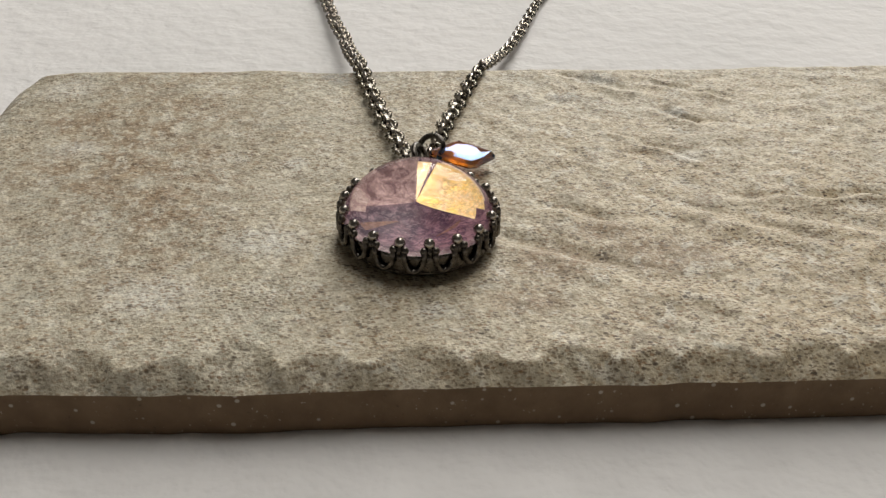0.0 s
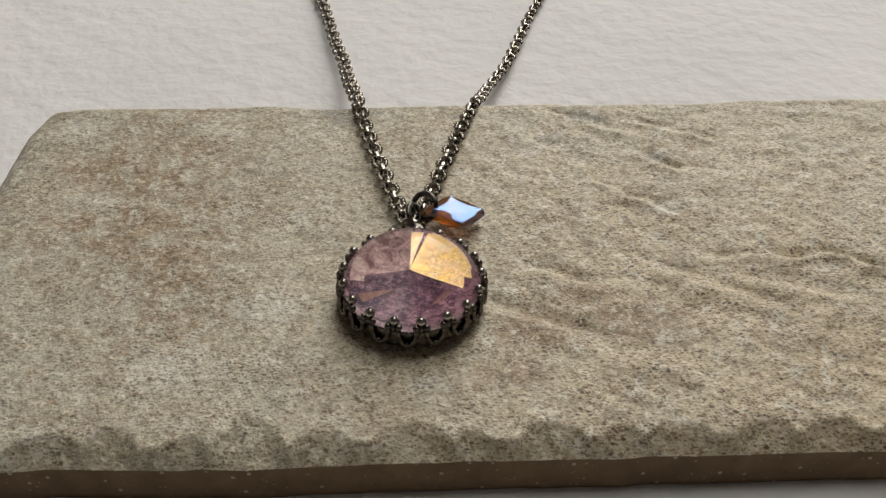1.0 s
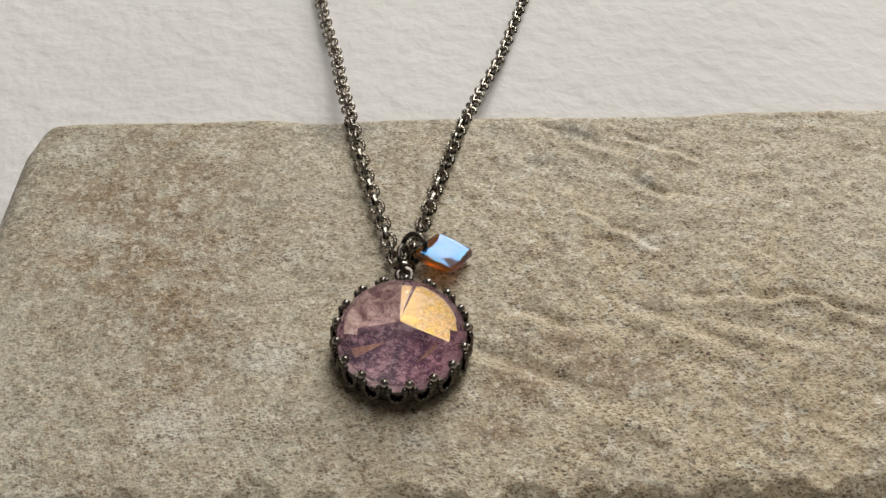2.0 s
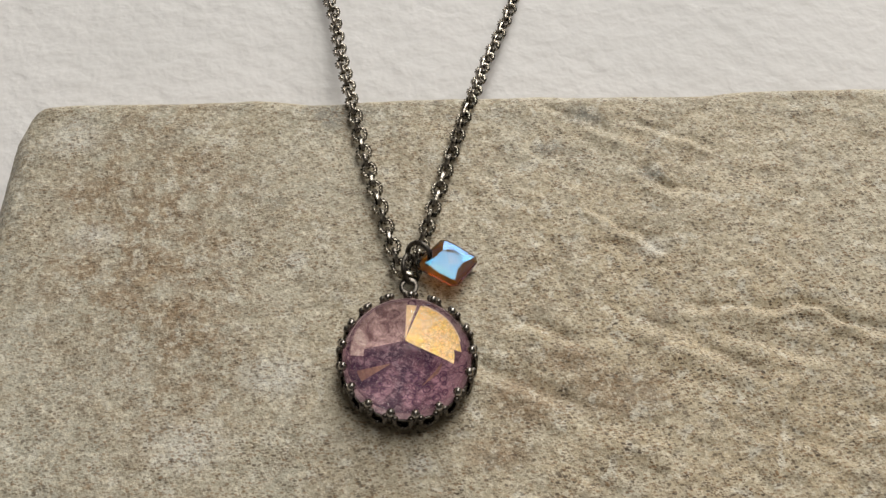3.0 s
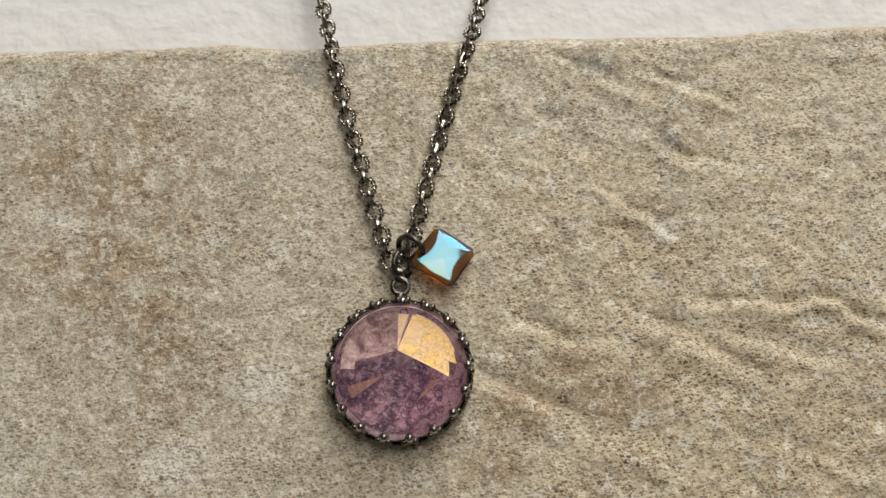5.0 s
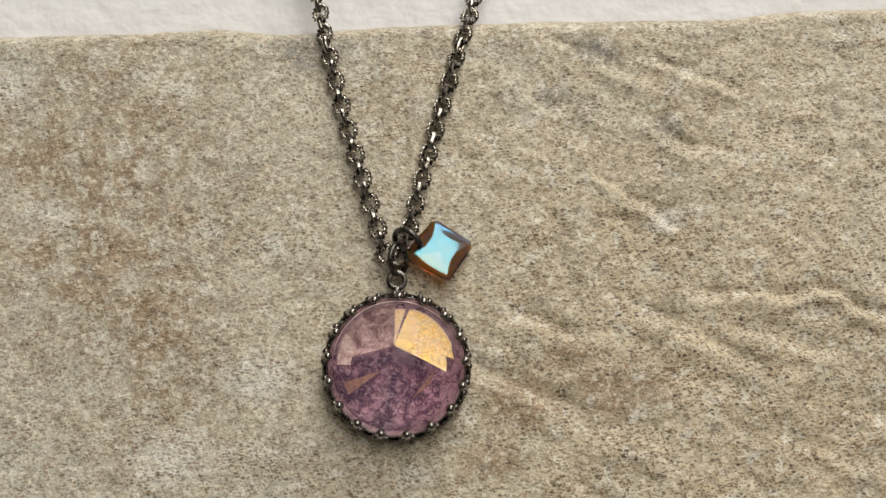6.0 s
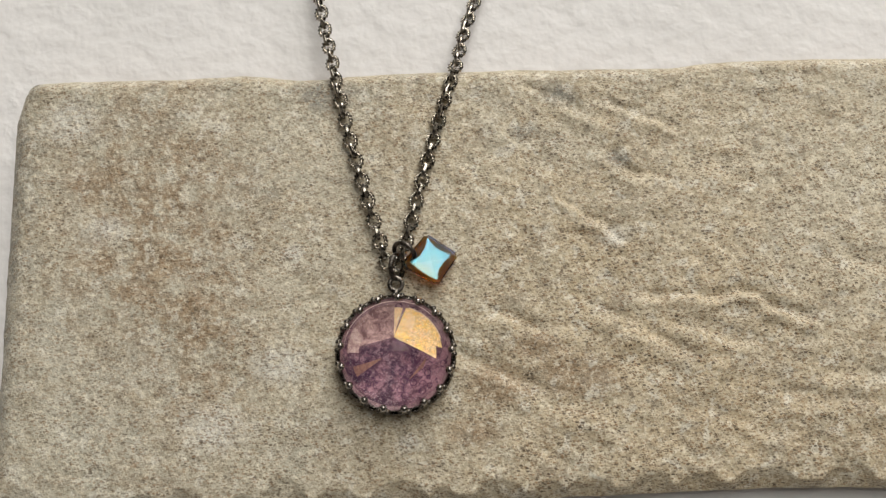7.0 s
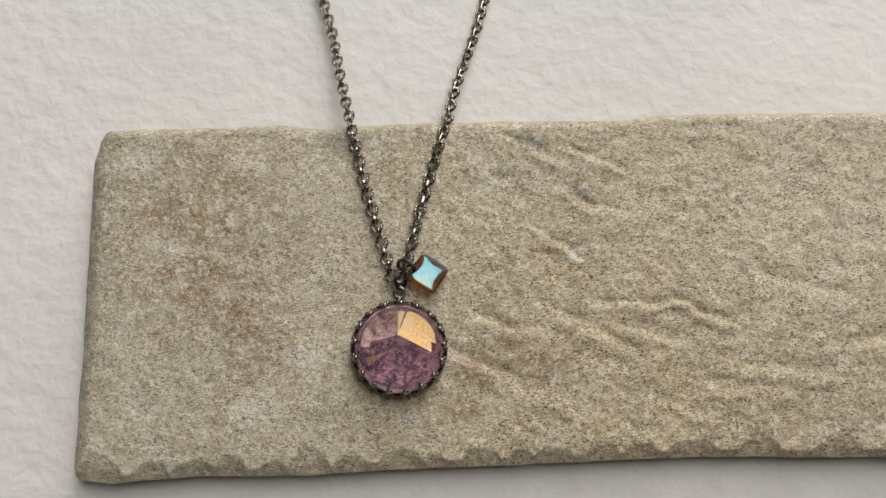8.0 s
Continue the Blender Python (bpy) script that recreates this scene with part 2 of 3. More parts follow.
def amber_material():
    """An added amber mirror that brightens the gem and lets part of the light through."""
    m = Mat("amber_reflector", 0.35, 0.6)
    m.colour(m.ramp(m.noise(0.0012, 3), [(0.35, (0.95, 0.46, 0.08)), (0.65, (1.0, 0.62, 0.16))]))
    clear = m.node("ShaderNodeBsdfTransparent", Color=(1.0, 0.56, 0.13, 1.0))
    mx = m.t.nodes.new("ShaderNodeMixShader")
    mx.inputs[0].default_value = 0.5
    m.link(m.p.outputs[0], mx.inputs[1])
    m.link(clear.outputs[0], mx.inputs[2])
    m.link(mx.outputs[0], m.t.nodes["Material Output"].inputs[0])
    return m.m


def plaster_material(name, tone):
    m = Mat(name, 0.9)
    m.colour(m.ramp(m.noise(0.2, 4), [(0.3, tuple(v * 0.94 for v in tone)), (0.7, tone)]))
    m.bump(m.noise(0.004, 3), 0.0004, 0.4)
    return m.m


STONE, BODY, PAPER = stone_material(), ceramic_material(), paper_material()
DARK = gunmetal("gunmetal", (0.16, 0.143, 0.125), 0.27)
CHAIN = gunmetal("blackened_brass", (0.58, 0.53, 0.455), 0.15, 0.12, 0.44)
GOLD = glint_material("gold_leaf", (0.90, 0.64, 0.40), (0.96, 0.67, 0.23), 0.5, 0.75)
GIRDLE = girdle_material()
PALE_GOLD = glint_material("pale_gold_glint", (0.80, 0.54, 0.42), (0.90, 0.66, 0.42), 0.45, 0.5)
RIM_GLINT = glint_material("pale_rim_glint", (0.62, 0.47, 0.44), (0.75, 0.62, 0.58), 0.0, 0.4)
TAN = glint_material("tan_glint", (0.70, 0.48, 0.34), (0.86, 0.62, 0.36), 0.5, 0.5)
ROSE = glint_material("rose_glint", (0.27, 0.17, 0.165), (0.48, 0.36, 0.32), 0.1, 0.5)
AMBER = amber_material()
MAUVE = glint_material("mauve_sheen", (0.13, 0.070, 0.072), (0.42, 0.28, 0.265), 0.05, 0.5)
BEAD = gunmetal("polished_gunmetal", (0.42, 0.39, 0.355), 0.2, 0.5)
COPPER = glint_material("copper_glint", (0.12, 0.058, 0.052), (0.185, 0.10, 0.072), 0.1, 0.6)
FOIL, GLASS, CRYSTAL = cabochon_material(), glass_material(), crystal_material()
WALL = plaster_material("wall_plaster", (0.20, 0.185, 0.17))


# ---- mesh helpers ----
def part(name, bm, material, parent=None, label="", smooth=True):
    """Links a bmesh as one mesh object under a thing or a part."""
    me = bpy.data.meshes.new(name)
    bmesh.ops.recalc_face_normals(bm, faces=bm.faces)
    bm.to_mesh(me)
    bm.free()
    me.materials.append(material)
    for f in me.polygons:
        f.use_smooth = smooth
    ob = new(name, me)
    ob.parent = parent
    if label:
        ob["label"] = label
    return ob


def again(ob, m, parent):
    """Another object on the same mesh."""
    o = new(ob.name.split(".")[0], ob.data)
    o.parent = parent
    o.matrix_basis = m
    return o


def lathe(profile, n=96):
    """A turned body from (radius, z) pairs in mm; radius 0 closes it."""
    bm = bmesh.new()
    rings = []
    for r, z in profile:
        if r == 0:
            rings.append([bm.verts.new((0, 0, z * MM))])
        else:
            rings.append([bm.verts.new((r * MM * math.cos(2 * math.pi * k / n), r * MM * math.sin(2 * math.pi * k / n), z * MM)) for k in range(n)])
    for a, b in zip(rings, rings[1:]):
        for k in range(n):
            q = [a[k % len(a)], a[(k + 1) % len(a)], b[(k + 1) % len(b)], b[k % len(b)]]
            q = list(dict.fromkeys(q))
            if len(q) > 2:
                bm.faces.new(q)
    return bm


def tube(path, section, closed=False, bm=None):
    """Sweeps section(i) -> [(u, v), ...] along path (points in mm)."""
    bm = bm or bmesh.new()
    pts = [Vector(p) for p in path]
    n, rings, up = len(pts), [], None
    for i, p in enumerate(pts):
        a = pts[(i - 1) % n] if closed or i else p
        b = pts[(i + 1) % n] if closed or i < n - 1 else p
        t = (b - a).normalized()
        if up is None:
            up = Vector((0, 0, 1)) if abs(t.z) < 0.9 else Vector((1, 0, 0))
        side = t.cross(up).normalized()
        up = side.cross(t).normalized()
        rings.append([bm.verts.new((p + side * u + up * v) * MM) for u, v in section(i)])
    m = len(rings[0])
    for i in range(n if closed else n - 1):
        a, b = rings[i], rings[(i + 1) % n]
        for k in range(m):
            bm.faces.new((a[k], a[(k + 1) % m], b[(k + 1) % m], b[k]))
    if not closed:
        bm.faces.new(rings[0])
        bm.faces.new(rings[-1])
    return bm


def round_section(r, m=10):
    pts = [(r * math.cos(2 * math.pi * k / m), r * math.sin(2 * math.pi * k / m)) for k in range(m)]
    return lambda i: pts


def ball(bm, centre, r, squash=1.0):
    made = bmesh.ops.create_uvsphere(bm, u_segments=12, v_segments=8, radius=r * MM)
    for v in made["verts"]:
        v.co = Vector((v.co.x, v.co.y, v.co.z * squash)) + Vector(centre) * MM


def box(bm, x0, x1, y0, y1, z0, z1):
    made = bmesh.ops.create_cube(bm, size=1.0)
    for v in made["verts"]:
        v.co = Vector(((x0, x1)[v.co.x > 0], (y0, y1)[v.co.y > 0], (z0, z1)[v.co.z > 0]))


def fbm(x, y, size, octaves=3, seed=0.0):
    return noise.fractal(Vector((x / size, y / size, seed)), 1.0, 2.0, octaves)


# ---- room ----
def plate_with_holes(bm, x0, x1, y0, y1, holes, place):
    """A plate of rectangles round rectangular holes; place(bm, a0, a1, b0, b1) adds one."""
    xs = sorted({x0, x1, *(h[0] for h in holes), *(h[1] for h in holes)})
    for a, b in zip(xs, xs[1:]):
        cuts = sorted((h[2], h[3]) for h in holes if h[0] <= a and h[1] >= b)
        low = y0
        for c0, c1 in cuts:
            place(bm, a, b, low, c0)
            low = c1
        place(bm, a, b, low, y1)


def build_room():
    x0, x1, y0, y1, w = -1.3, 1.3, -1.2, NORTH, 0.1
    for name, b in (("wall_south", (x0 - w, x1 + w, y0 - w, y0)), ("wall_west", (x0 - w, x0, y0, y1)), ("wall_east", (x1, x1 + w, y0, y1))):
        bm = bmesh.new()
        box(bm, *b, -0.02, CEIL)
        tagged(part(name, bm, WALL, smooth=False), "plain warm grey plastered wall", "wall", kind="structure")
    bm = bmesh.new()
    plate_with_holes(bm, x0 - w, x1 + w, -0.02, CEIL, [WINDOW], lambda bm, a, b, c, d: box(bm, a, b, y1, y1 + w, c, d))
    tagged(part("wall_north", bm, WALL, smooth=False), "plain warm grey plastered wall with a window", "wall", kind="structure")
    bm = bmesh.new()
    plate_with_holes(bm, x0 - w, x1 + w, y0 - w, y1 + w, [ROOF], lambda bm, a, b, c, d: box(bm, a, b, c, d, CEIL, CEIL + 0.08))
    tagged(part("ceiling", bm, WALL, smooth=False), "plain plastered ceiling with a roof light", "ceiling", kind="structure")


build_room()


# ---- paper-covered table ----
def build_ground():
    """One sheet: fine round the tile, coarse out to the walls."""
    def steps(lo, hi, a, b, fine, coarse):
        return np.unique(np.concatenate([np.linspace(lo, a, coarse), np.linspace(a, b, fine), np.linspace(b, hi, coarse)]))
    xs = steps(-1300, 1300, -130, 160, 240, 14)
    ys = steps(-1200, 1500, -60, 230, 240, 14)
    verts, nx = [], len(xs)
    for y in ys:
        for x in xs:
            near = -130 < x < 160 and -60 < y < 230
            verts.append((x * MM, y * MM, (0.16 * fbm(x, y, 5.0, 3, 7.3) - 0.15) * MM if near else -0.15 * MM))
    faces = [(j * nx + i, j * nx + i + 1, (j + 1) * nx + i + 1, (j + 1) * nx + i) for j in range(len(ys) - 1) for i in range(nx - 1)]
    me = bpy.data.meshes.new("ground")
    me.from_pydata(verts, [], faces)
    me.materials.append(PAPER)
    for f in me.polygons:
        f.use_smooth = True
    tagged(new("ground", me), "white rough-textured paper covering the tabletop", "tabletop", kind="structure")


build_ground()

# ---- stone-look tile (mm) ----
TILE_H, TILE_END = 8.0, 240.0


def front_y(x):
    y = np.interp(x, (-70, -62, -45, -20, 0, 25, 64, 110, 240), (-29.3, -29.8, -28.2, -27.6, -26.1, -24.8, -22.6, -22.2, -19))
    return y - 0.35 + 0.22 * fbm(x, 0, 9, 3, 2.0)


def back_y(x):
    y = np.interp(x, (-70, -45, -30, -20, 0, 20, 50, 63, 112, 240), (47.0, 48.2, 49.2, 48.7, 50.4, 51.5, 52.6, 54.4, 56.2, 60))
    return y + 0.95 + 0.25 * fbm(x, 0, 12, 3, 5.0)


def left_x(y):
    x = np.interp(y, (-29, -12, 0, 20, 40, 47), (-68.4, -68.7, -68.9, -69.6, -70.3, -69.0))
    return x - 0.5 + 0.3 * fbm(y, 0, 8, 3, 8.0)


# Scoops chipped from the front edge: x, half width and reach
SCOOPS = ((-63, 5, 6), (-52, 4, 4), (-43, 5, 3.6), (-35.5, 3.6, 4.6), (-26.5, 3.0, 3.4), (-19, 4.4, 6.0), (-10, 4.0, 3.6), (0.5, 5.2, 4.4), (8, 2.2, 3.0), (17.5, 4.6, 4.0), (26, 3, 3.4), (33, 4.5, 3.6), (44, 3.6, 4.2), (52, 4, 3.4), (63, 6, 4), (78, 5, 5), (95, 6, 4))


# Furrows in the glaze: (x, y) from and to, depth and width
FURROWS = (
    (45, 10.6, 56.5, 10.3, 0.6, 0.9), (56.5, 10.3, 62, 11.3, 0.7, 0.9), (62, 11.3, 67.4, 8.5, 1.0, 1.0), (67.4, 8.5, 72, 6.8, 0.8, 1.0),
    (29.5, 27.2, 38.5, 21.2, 0.6, 0.9), (38, 35.8, 41.7, 32.6, 0.8, 1.2), (41.7, 32.6, 47, 31.7, 0.4, 0.9), (39, 45.6, 49, 41.7, 0.5, 0.9), (24, 48, 34, 43, 0.5, 1.1),
    (18.5, 6.6, 25, 4, 0.6, 1.3), (11, -0.8, 25, -6.7, 0.6, 1.4), (36.5, 7.2, 49.7, 1.0, 0.6, 1.5), (49, 5, 62, 2.6, 0.4, 1.2), (75, -3, 95, -4.5, 0.5, 1.6), (100, 2, 108, 4.4, 0.5, 1.4),
    (68, -7, 84, -7.8, 0.5, 1.5), (55, -10, 66, -13, 0.4, 1.6), (30, -9, 44, -14, 0.35, 1.8), (80, 18, 100, 13, 0.4, 1.6),
)


def tile_top(x, y):
    z = 0.35 * fbm(x, y, 16, 3, 1.0) + (0.12 + 0.20 * min(1.0, max(0.0, (x + 10) / 40))) * fbm(x, y, 3.6, 3, 3.0) + 0.05 * fbm(x, y, 1.1, 2, 4.0)
    for ax, ay, bx, by, depth, width in FURROWS:
        if min(ax, bx) - 8 < x < max(ax, bx) + 8 and min(ay, by) - 8 < y < max(ay, by) + 8:
            dx, dy = bx - ax, by - ay
            length = math.hypot(dx, dy)
            s = ((x - ax) * dx + (y - ay) * dy) / length
            over = max(0.0, -s, s - length)
            side = ((y - ay) * dx - (x - ax) * dy) / length + 0.8 * fbm(x, y, 4.0, 2, 9.0)
            fade = math.exp(-((over / 2.5) ** 2))
            z += 0.85 * depth * fade * (0.6 * math.exp(-(((side + 1.5 * width) / (1.3 * width)) ** 2)) - math.exp(-((side / width) ** 2)))
    return z


def build_tile():
    tile = tagged(new("stone_tile"), "beige stone-look ceramic tile with chipped front edge", "tile")
    us = np.concatenate([np.linspace(-70, -62, 28), np.linspace(-61.6, 116, 440), np.linspace(118, TILE_END, 60)])
    us = (us + 70) / (TILE_END + 70)
    vs = np.concatenate([np.linspace(0, 0.10, 30), np.linspace(0.104, 0.94, 170), np.linspace(0.943, 1, 20)])
    verts, nx = [], len(us)
    for v in vs:
        for u in us:
            xr = -70 + u * (TILE_END + 70)
            y0, y1 = front_y(xr), back_y(xr)
            y = y0 + v * (y1 - y0)
            xl = left_x(y)
            x = xl + u * (TILE_END - xl)
            # front and back edges swing round at the left corners
            df, db, dl = y - y0, y1 - y, x - xl
            corner = 2.2
            if dl < corner and min(df, db) < corner:
                k = corner - math.sqrt(max(0.0, corner**2 - (corner - dl) ** 2))
                y += k * (1 - min(df, db) / corner) * (1 if df < db else -1)
            z = TILE_H + tile_top(x, y) * min(1.0, 0.12 + min(df, db, dl) / 4)
            # the broken front lip: a slanting face under a crisp scalloped break
            lip = 1.6 + 0.5 * fbm(x, 0, 7.0, 2, 12.0)
            for sx, wide, reach in SCOOPS:
                g = ((x - sx + 0.5 * fbm(x, y, 3, 2, 14.0)) / wide) ** 2
                if g < 1:
                    lip = max(lip, reach * math.sqrt(1 - g) + 0.2 * fbm(x, 0, 3.0, 2, 15.0))
            e = max(0.0, 1 - df / max(lip, 0.8))
            z -= 2.3 * e * (0.8 + 0.2 * e) * (1 + 0.5 * (1 - e) * fbm(x, y, 2.6, 3, 16.0))
            z -= 2.6 * max(0.0, 1 - db / 2.6) ** 2.2 + 2.4 * max(0.0, 1 - dl / 4.0) ** 2.2 + 0.9 * max(0.0, 1 - dl / 11.0) ** 2
            z = max(z, 4.6)
            verts.append((x * MM, y * MM, z * MM))
    nv = len(vs)
    faces = [(j * nx + i, j * nx + i + 1, (j + 1) * nx + i + 1, (j + 1) * nx + i) for j in range(nv - 1) for i in range(nx - 1)]
    me = bpy.data.meshes.new("glazed_top")
    me.from_pydata(verts, [], faces)
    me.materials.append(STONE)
    for f in me.polygons:
        f.use_smooth = True
    top = new("glazed_top", me)
    top.parent = tile
    top["label"] = "rippled speckled beige glaze"
    # the bare clay body hangs from the rim of the glaze down to the paper
    rim = [j * nx for j in range(nv - 1, 0, -1)] + [i for i in range(nx - 1)] + [j * nx + nx - 1 for j in range(nv - 1)] + [(nv - 1) * nx + i for i in range(nx - 1, 0, -1)]
    side, levels, n = [], 6, len(rim)
    cy = 12.0
    for l in range(levels):
        f = l / (levels - 1)
        for k in rim:
            x, y, z = verts[k]
            inset = (0.12 - 0.2 * f + 0.10 * fbm(x / MM, y / MM + 30 * f, 5, 2, 6.0)) * MM
            sy = 1 if y < cy * MM else -1
            side.append((x + (inset if x < -0.066 else 0), y + inset * sy, z * (1 - f) + 0.00002))
    quads = [(l * n + k, l * n + (k + 1) % n, (l + 1) * n + (k + 1) % n, (l + 1) * n + k) for l in range(levels - 1) for k in range(n)]
    quads.append(tuple((levels - 1) * n + k for k in range(n)))
    me = bpy.data.meshes.new("clay_body")
    me.from_pydata(side, [], quads)
    me.materials.append(BODY)
    for f in me.polygons[:-1]:
        f.use_smooth = True
    ob = new("clay_body", me)
    ob.parent = tile
    ob["label"] = "bare brown clay body with pale flecks"


build_tile()

# ---- pendant ----
PX, PY, PZ = -0.45, -1.05, 8.25


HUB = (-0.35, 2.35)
# Reflections painted as wedges in the hollow cone: name, material, from and to azimuth, inner radius, outer circle,
# apex and lift
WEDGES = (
    ("gold_leaf", GOLD, -9.0, 68.5, 0.05, 6.9, HUB, 0.035, "gold reflection painted as a wedge"),
    ("gold_leaf", GOLD, -25.0, -9.2, 0.05, 5.9, HUB, 0.035, "gold reflection painted as a wedge"),
    ("gold_leaf", PALE_GOLD, 2.0, 64.0, 4.2, 7.1, HUB, 0.028, "painted pale outer edge of the gold reflection"),
    ("gold_leaf", TAN, 74.5, 90.0, 0.25, 6.8, HUB, 0.035, "narrow tan reflection painted as a wedge"),
    ("mauve_sheen", MAUVE, 91.0, 196.0, 0.1, 7.4, HUB, 0.012, "dull mauve sheen painted on the foil"),
    ("rose_glint", ROSE, 143.0, 181.0, 3.7, 7.2, (-1.65, 0.1), 0.03, "pale rose reflection painted on the foil"),
    ("copper_glint", COPPER, 199.0, 217.0, 0.4, 6.6, (-1.65, -0.5), 0.03, "thin coppery reflection painted on the foil"),
    ("sliver_glint", COPPER, 44.0, 53.0, 0.8, 4.4, (1.5, -4.2), 0.03, "sliver of painted gold reflection"),
)


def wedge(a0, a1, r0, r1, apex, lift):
    """A thin wedge of painted reflection lying in the cone of the cabochon, with bowed sides."""
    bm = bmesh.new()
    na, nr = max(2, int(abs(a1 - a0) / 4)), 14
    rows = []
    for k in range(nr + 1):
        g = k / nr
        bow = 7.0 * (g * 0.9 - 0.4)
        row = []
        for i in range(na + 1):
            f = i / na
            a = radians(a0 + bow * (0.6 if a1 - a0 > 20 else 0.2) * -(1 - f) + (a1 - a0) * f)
            # a wedge wider than a ray ends on a circle round the middle of the stone
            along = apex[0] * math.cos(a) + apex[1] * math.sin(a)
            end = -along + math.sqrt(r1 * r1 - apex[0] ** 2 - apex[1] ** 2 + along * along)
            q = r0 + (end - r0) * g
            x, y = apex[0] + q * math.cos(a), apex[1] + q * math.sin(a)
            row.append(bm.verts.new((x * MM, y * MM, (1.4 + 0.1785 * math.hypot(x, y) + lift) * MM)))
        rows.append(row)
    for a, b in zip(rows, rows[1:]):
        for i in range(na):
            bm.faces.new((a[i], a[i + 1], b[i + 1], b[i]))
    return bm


def build_pendant():
    root = tagged(new("pendant"), "round plum glass cabochon pendant in dark gunmetal crown setting", "pendant")
    root.matrix_basis = pose(PX * MM, PY * MM, PZ * MM, -1.5, 1.0, 0)
    part("base_plate", lathe([(0, 0), (8.8, 0), (9.3, 0.15), (9.5, 0.5), (9.3, 0.8), (0, 0.8)]), DARK, root)
    part("cup_wall", lathe([(9.3, 0.6), (9.62, 0.75), (9.7, 1.0), (9.66, 1.3), (9.68, 2.1), (9.7, 2.6), (9.7, 3.2), (9.6, 3.2), (9.54, 1.0), (9.3, 0.6)]), DARK, root)
    stone = part("cabochon", lathe([(0, 1.4), (3, 1.93), (6, 2.47), (8.9, 3.0), (9.3, 3.02), (9.4, 2.6), (9.3, 1.1), (0, 1.1)]), FOIL, root, "plum crackle foil back, hollow-cut")
    part("rim_band", lathe([(8.1, 2.94), (8.9, 3.06), (9.45, 3.1)], 128), GIRDLE, stone, "pale pink crackle rim")
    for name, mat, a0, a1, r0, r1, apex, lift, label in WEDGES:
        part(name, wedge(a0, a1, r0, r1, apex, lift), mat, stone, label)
    # the window's thin highlight on the upper rim, painted as a pale arc
    line = [(8.08 * math.cos(radians(a)), 8.08 * math.sin(radians(a)), 2.96) for a in range(35, 176, 4)]
    part("rim_highlight", tube(line, lambda i: [(0.1 * u * math.sin(math.pi * (i + 0.6) / 36.2), 0.1 * v * math.sin(math.pi * (i + 0.6) / 36.2)) for u, v in ((1, 0), (0, 1), (-1, 0), (0, -1))]), RIM_GLINT, stone, "fine pale rim highlight, painted as a thin line")
    big = 10.07
    glass = []
    for r in (0, 1, 2, 3, 4, 5, 6, 6.8, 7.5, 8.1, 8.6, 9.0, 9.25, 9.42, 9.48):
        cap = 9.7 - big + math.sqrt(big * big - r * r)
        oval = 3.1 + 6.6 * math.sqrt(max(0.0, 1 - (r / 9.5) ** 2))
        glass.append((r, 0.5 * cap + 0.5 * oval))
    glass.append((9.5, 3.12))
    dome = part("glass_dome", lathe(glass, 128), GLASS, stone, "clear polished glass dome")
    dome.visible_shadow = False
    n = 17
    step = 2 * math.pi / n
    first = None
    for k in range(n):
        a = radians(-101.5) + k * step
        if first is None:
            bm = bmesh.new()
            tube([(10.0, 0, 3.5), (9.85, 0, 4.0), (9.5, 0, 4.45)], round_section(0.36, 8), bm=bm)
            for s in (-1, 1):
                ball(bm, (9.86, s * 0.7, 4.05), 0.5)
            prong = part("prong", bm, DARK, root)
            bm = bmesh.new()
            ball(bm, (9.42, 0, 4.8), 0.68)
            bead = part("bead", bm, BEAD, prong, "polished bead tip")
            arc = []
            for i in range(15):
                th = math.pi * i / 14
                b = step / 2 - (step / 2 - 0.066) * math.cos(th)
                arc.append((10.06 * math.cos(b), 10.06 * math.sin(b), 4.0 - 2.75 * math.sin(th) ** 0.7))
            arch = part("scallop", tube(arc, round_section(0.37, 8)), DARK, root)
            first = (prong, bead, arch)
            for o in (prong, arch):
                o.matrix_basis = pose(0, 0, 0, 0, 0, math.degrees(a))
        else:
            m = pose(0, 0, 0, 0, 0, math.degrees(a))
            p = again(first[0], m, root)
            again(first[1], Matrix.Identity(4), p)
            again(first[2], m, root)
    # flat eyelet at the top
    bm = bmesh.new()
    ring = [(1.12 * math.cos(2 * math.pi * k / 28), 1.12 * math.sin(2 * math.pi * k / 28), 0) for k in range(28)]
    tube(ring, lambda i: [(0.38, 0.2), (0.3, 0.28), (-0.3, 0.28), (-0.38, 0.2), (-0.38, -0.2), (-0.3, -0.28), (0.3, -0.28), (0.38, -0.2)], True, bm)
    eye = part("eyelet", bm, DARK, root, "small flat eyelet")
    eye.matrix_basis = pose(-0.25 * MM, 12.0 * MM, 2.6 * MM, 8, 0, 0)
    part("neck", tube([(-0.25, 9.4, 2.1), (-0.25, 10.2, 2.4), (-0.25, 11.1, 2.6)], lambda i: [(0.6, 0.25), (-0.6, 0.25), (-0.6, -0.25), (0.6, -0.25)]), DARK, root)


build_pendant()


# ---- jump ring helper ----
def ring_mesh(name, radius, wire, parent, label=""):
    pts = [(radius * math.cos(2 * math.pi * k / 40), radius * math.sin(2 * math.pi * k / 40), 0) for k in range(40)]
    return part(name, tube(pts, round_section(wire, 10), True), DARK, parent, label)


def upright(x, y, z, along, lean):
    """A pose for a ring whose plane holds the level direction 'along' (degrees) and leans from upright."""
    return pose(x * MM, y * MM, z * MM, 0, 0, along) @ pose(0, 0, 0, 90 - lean)


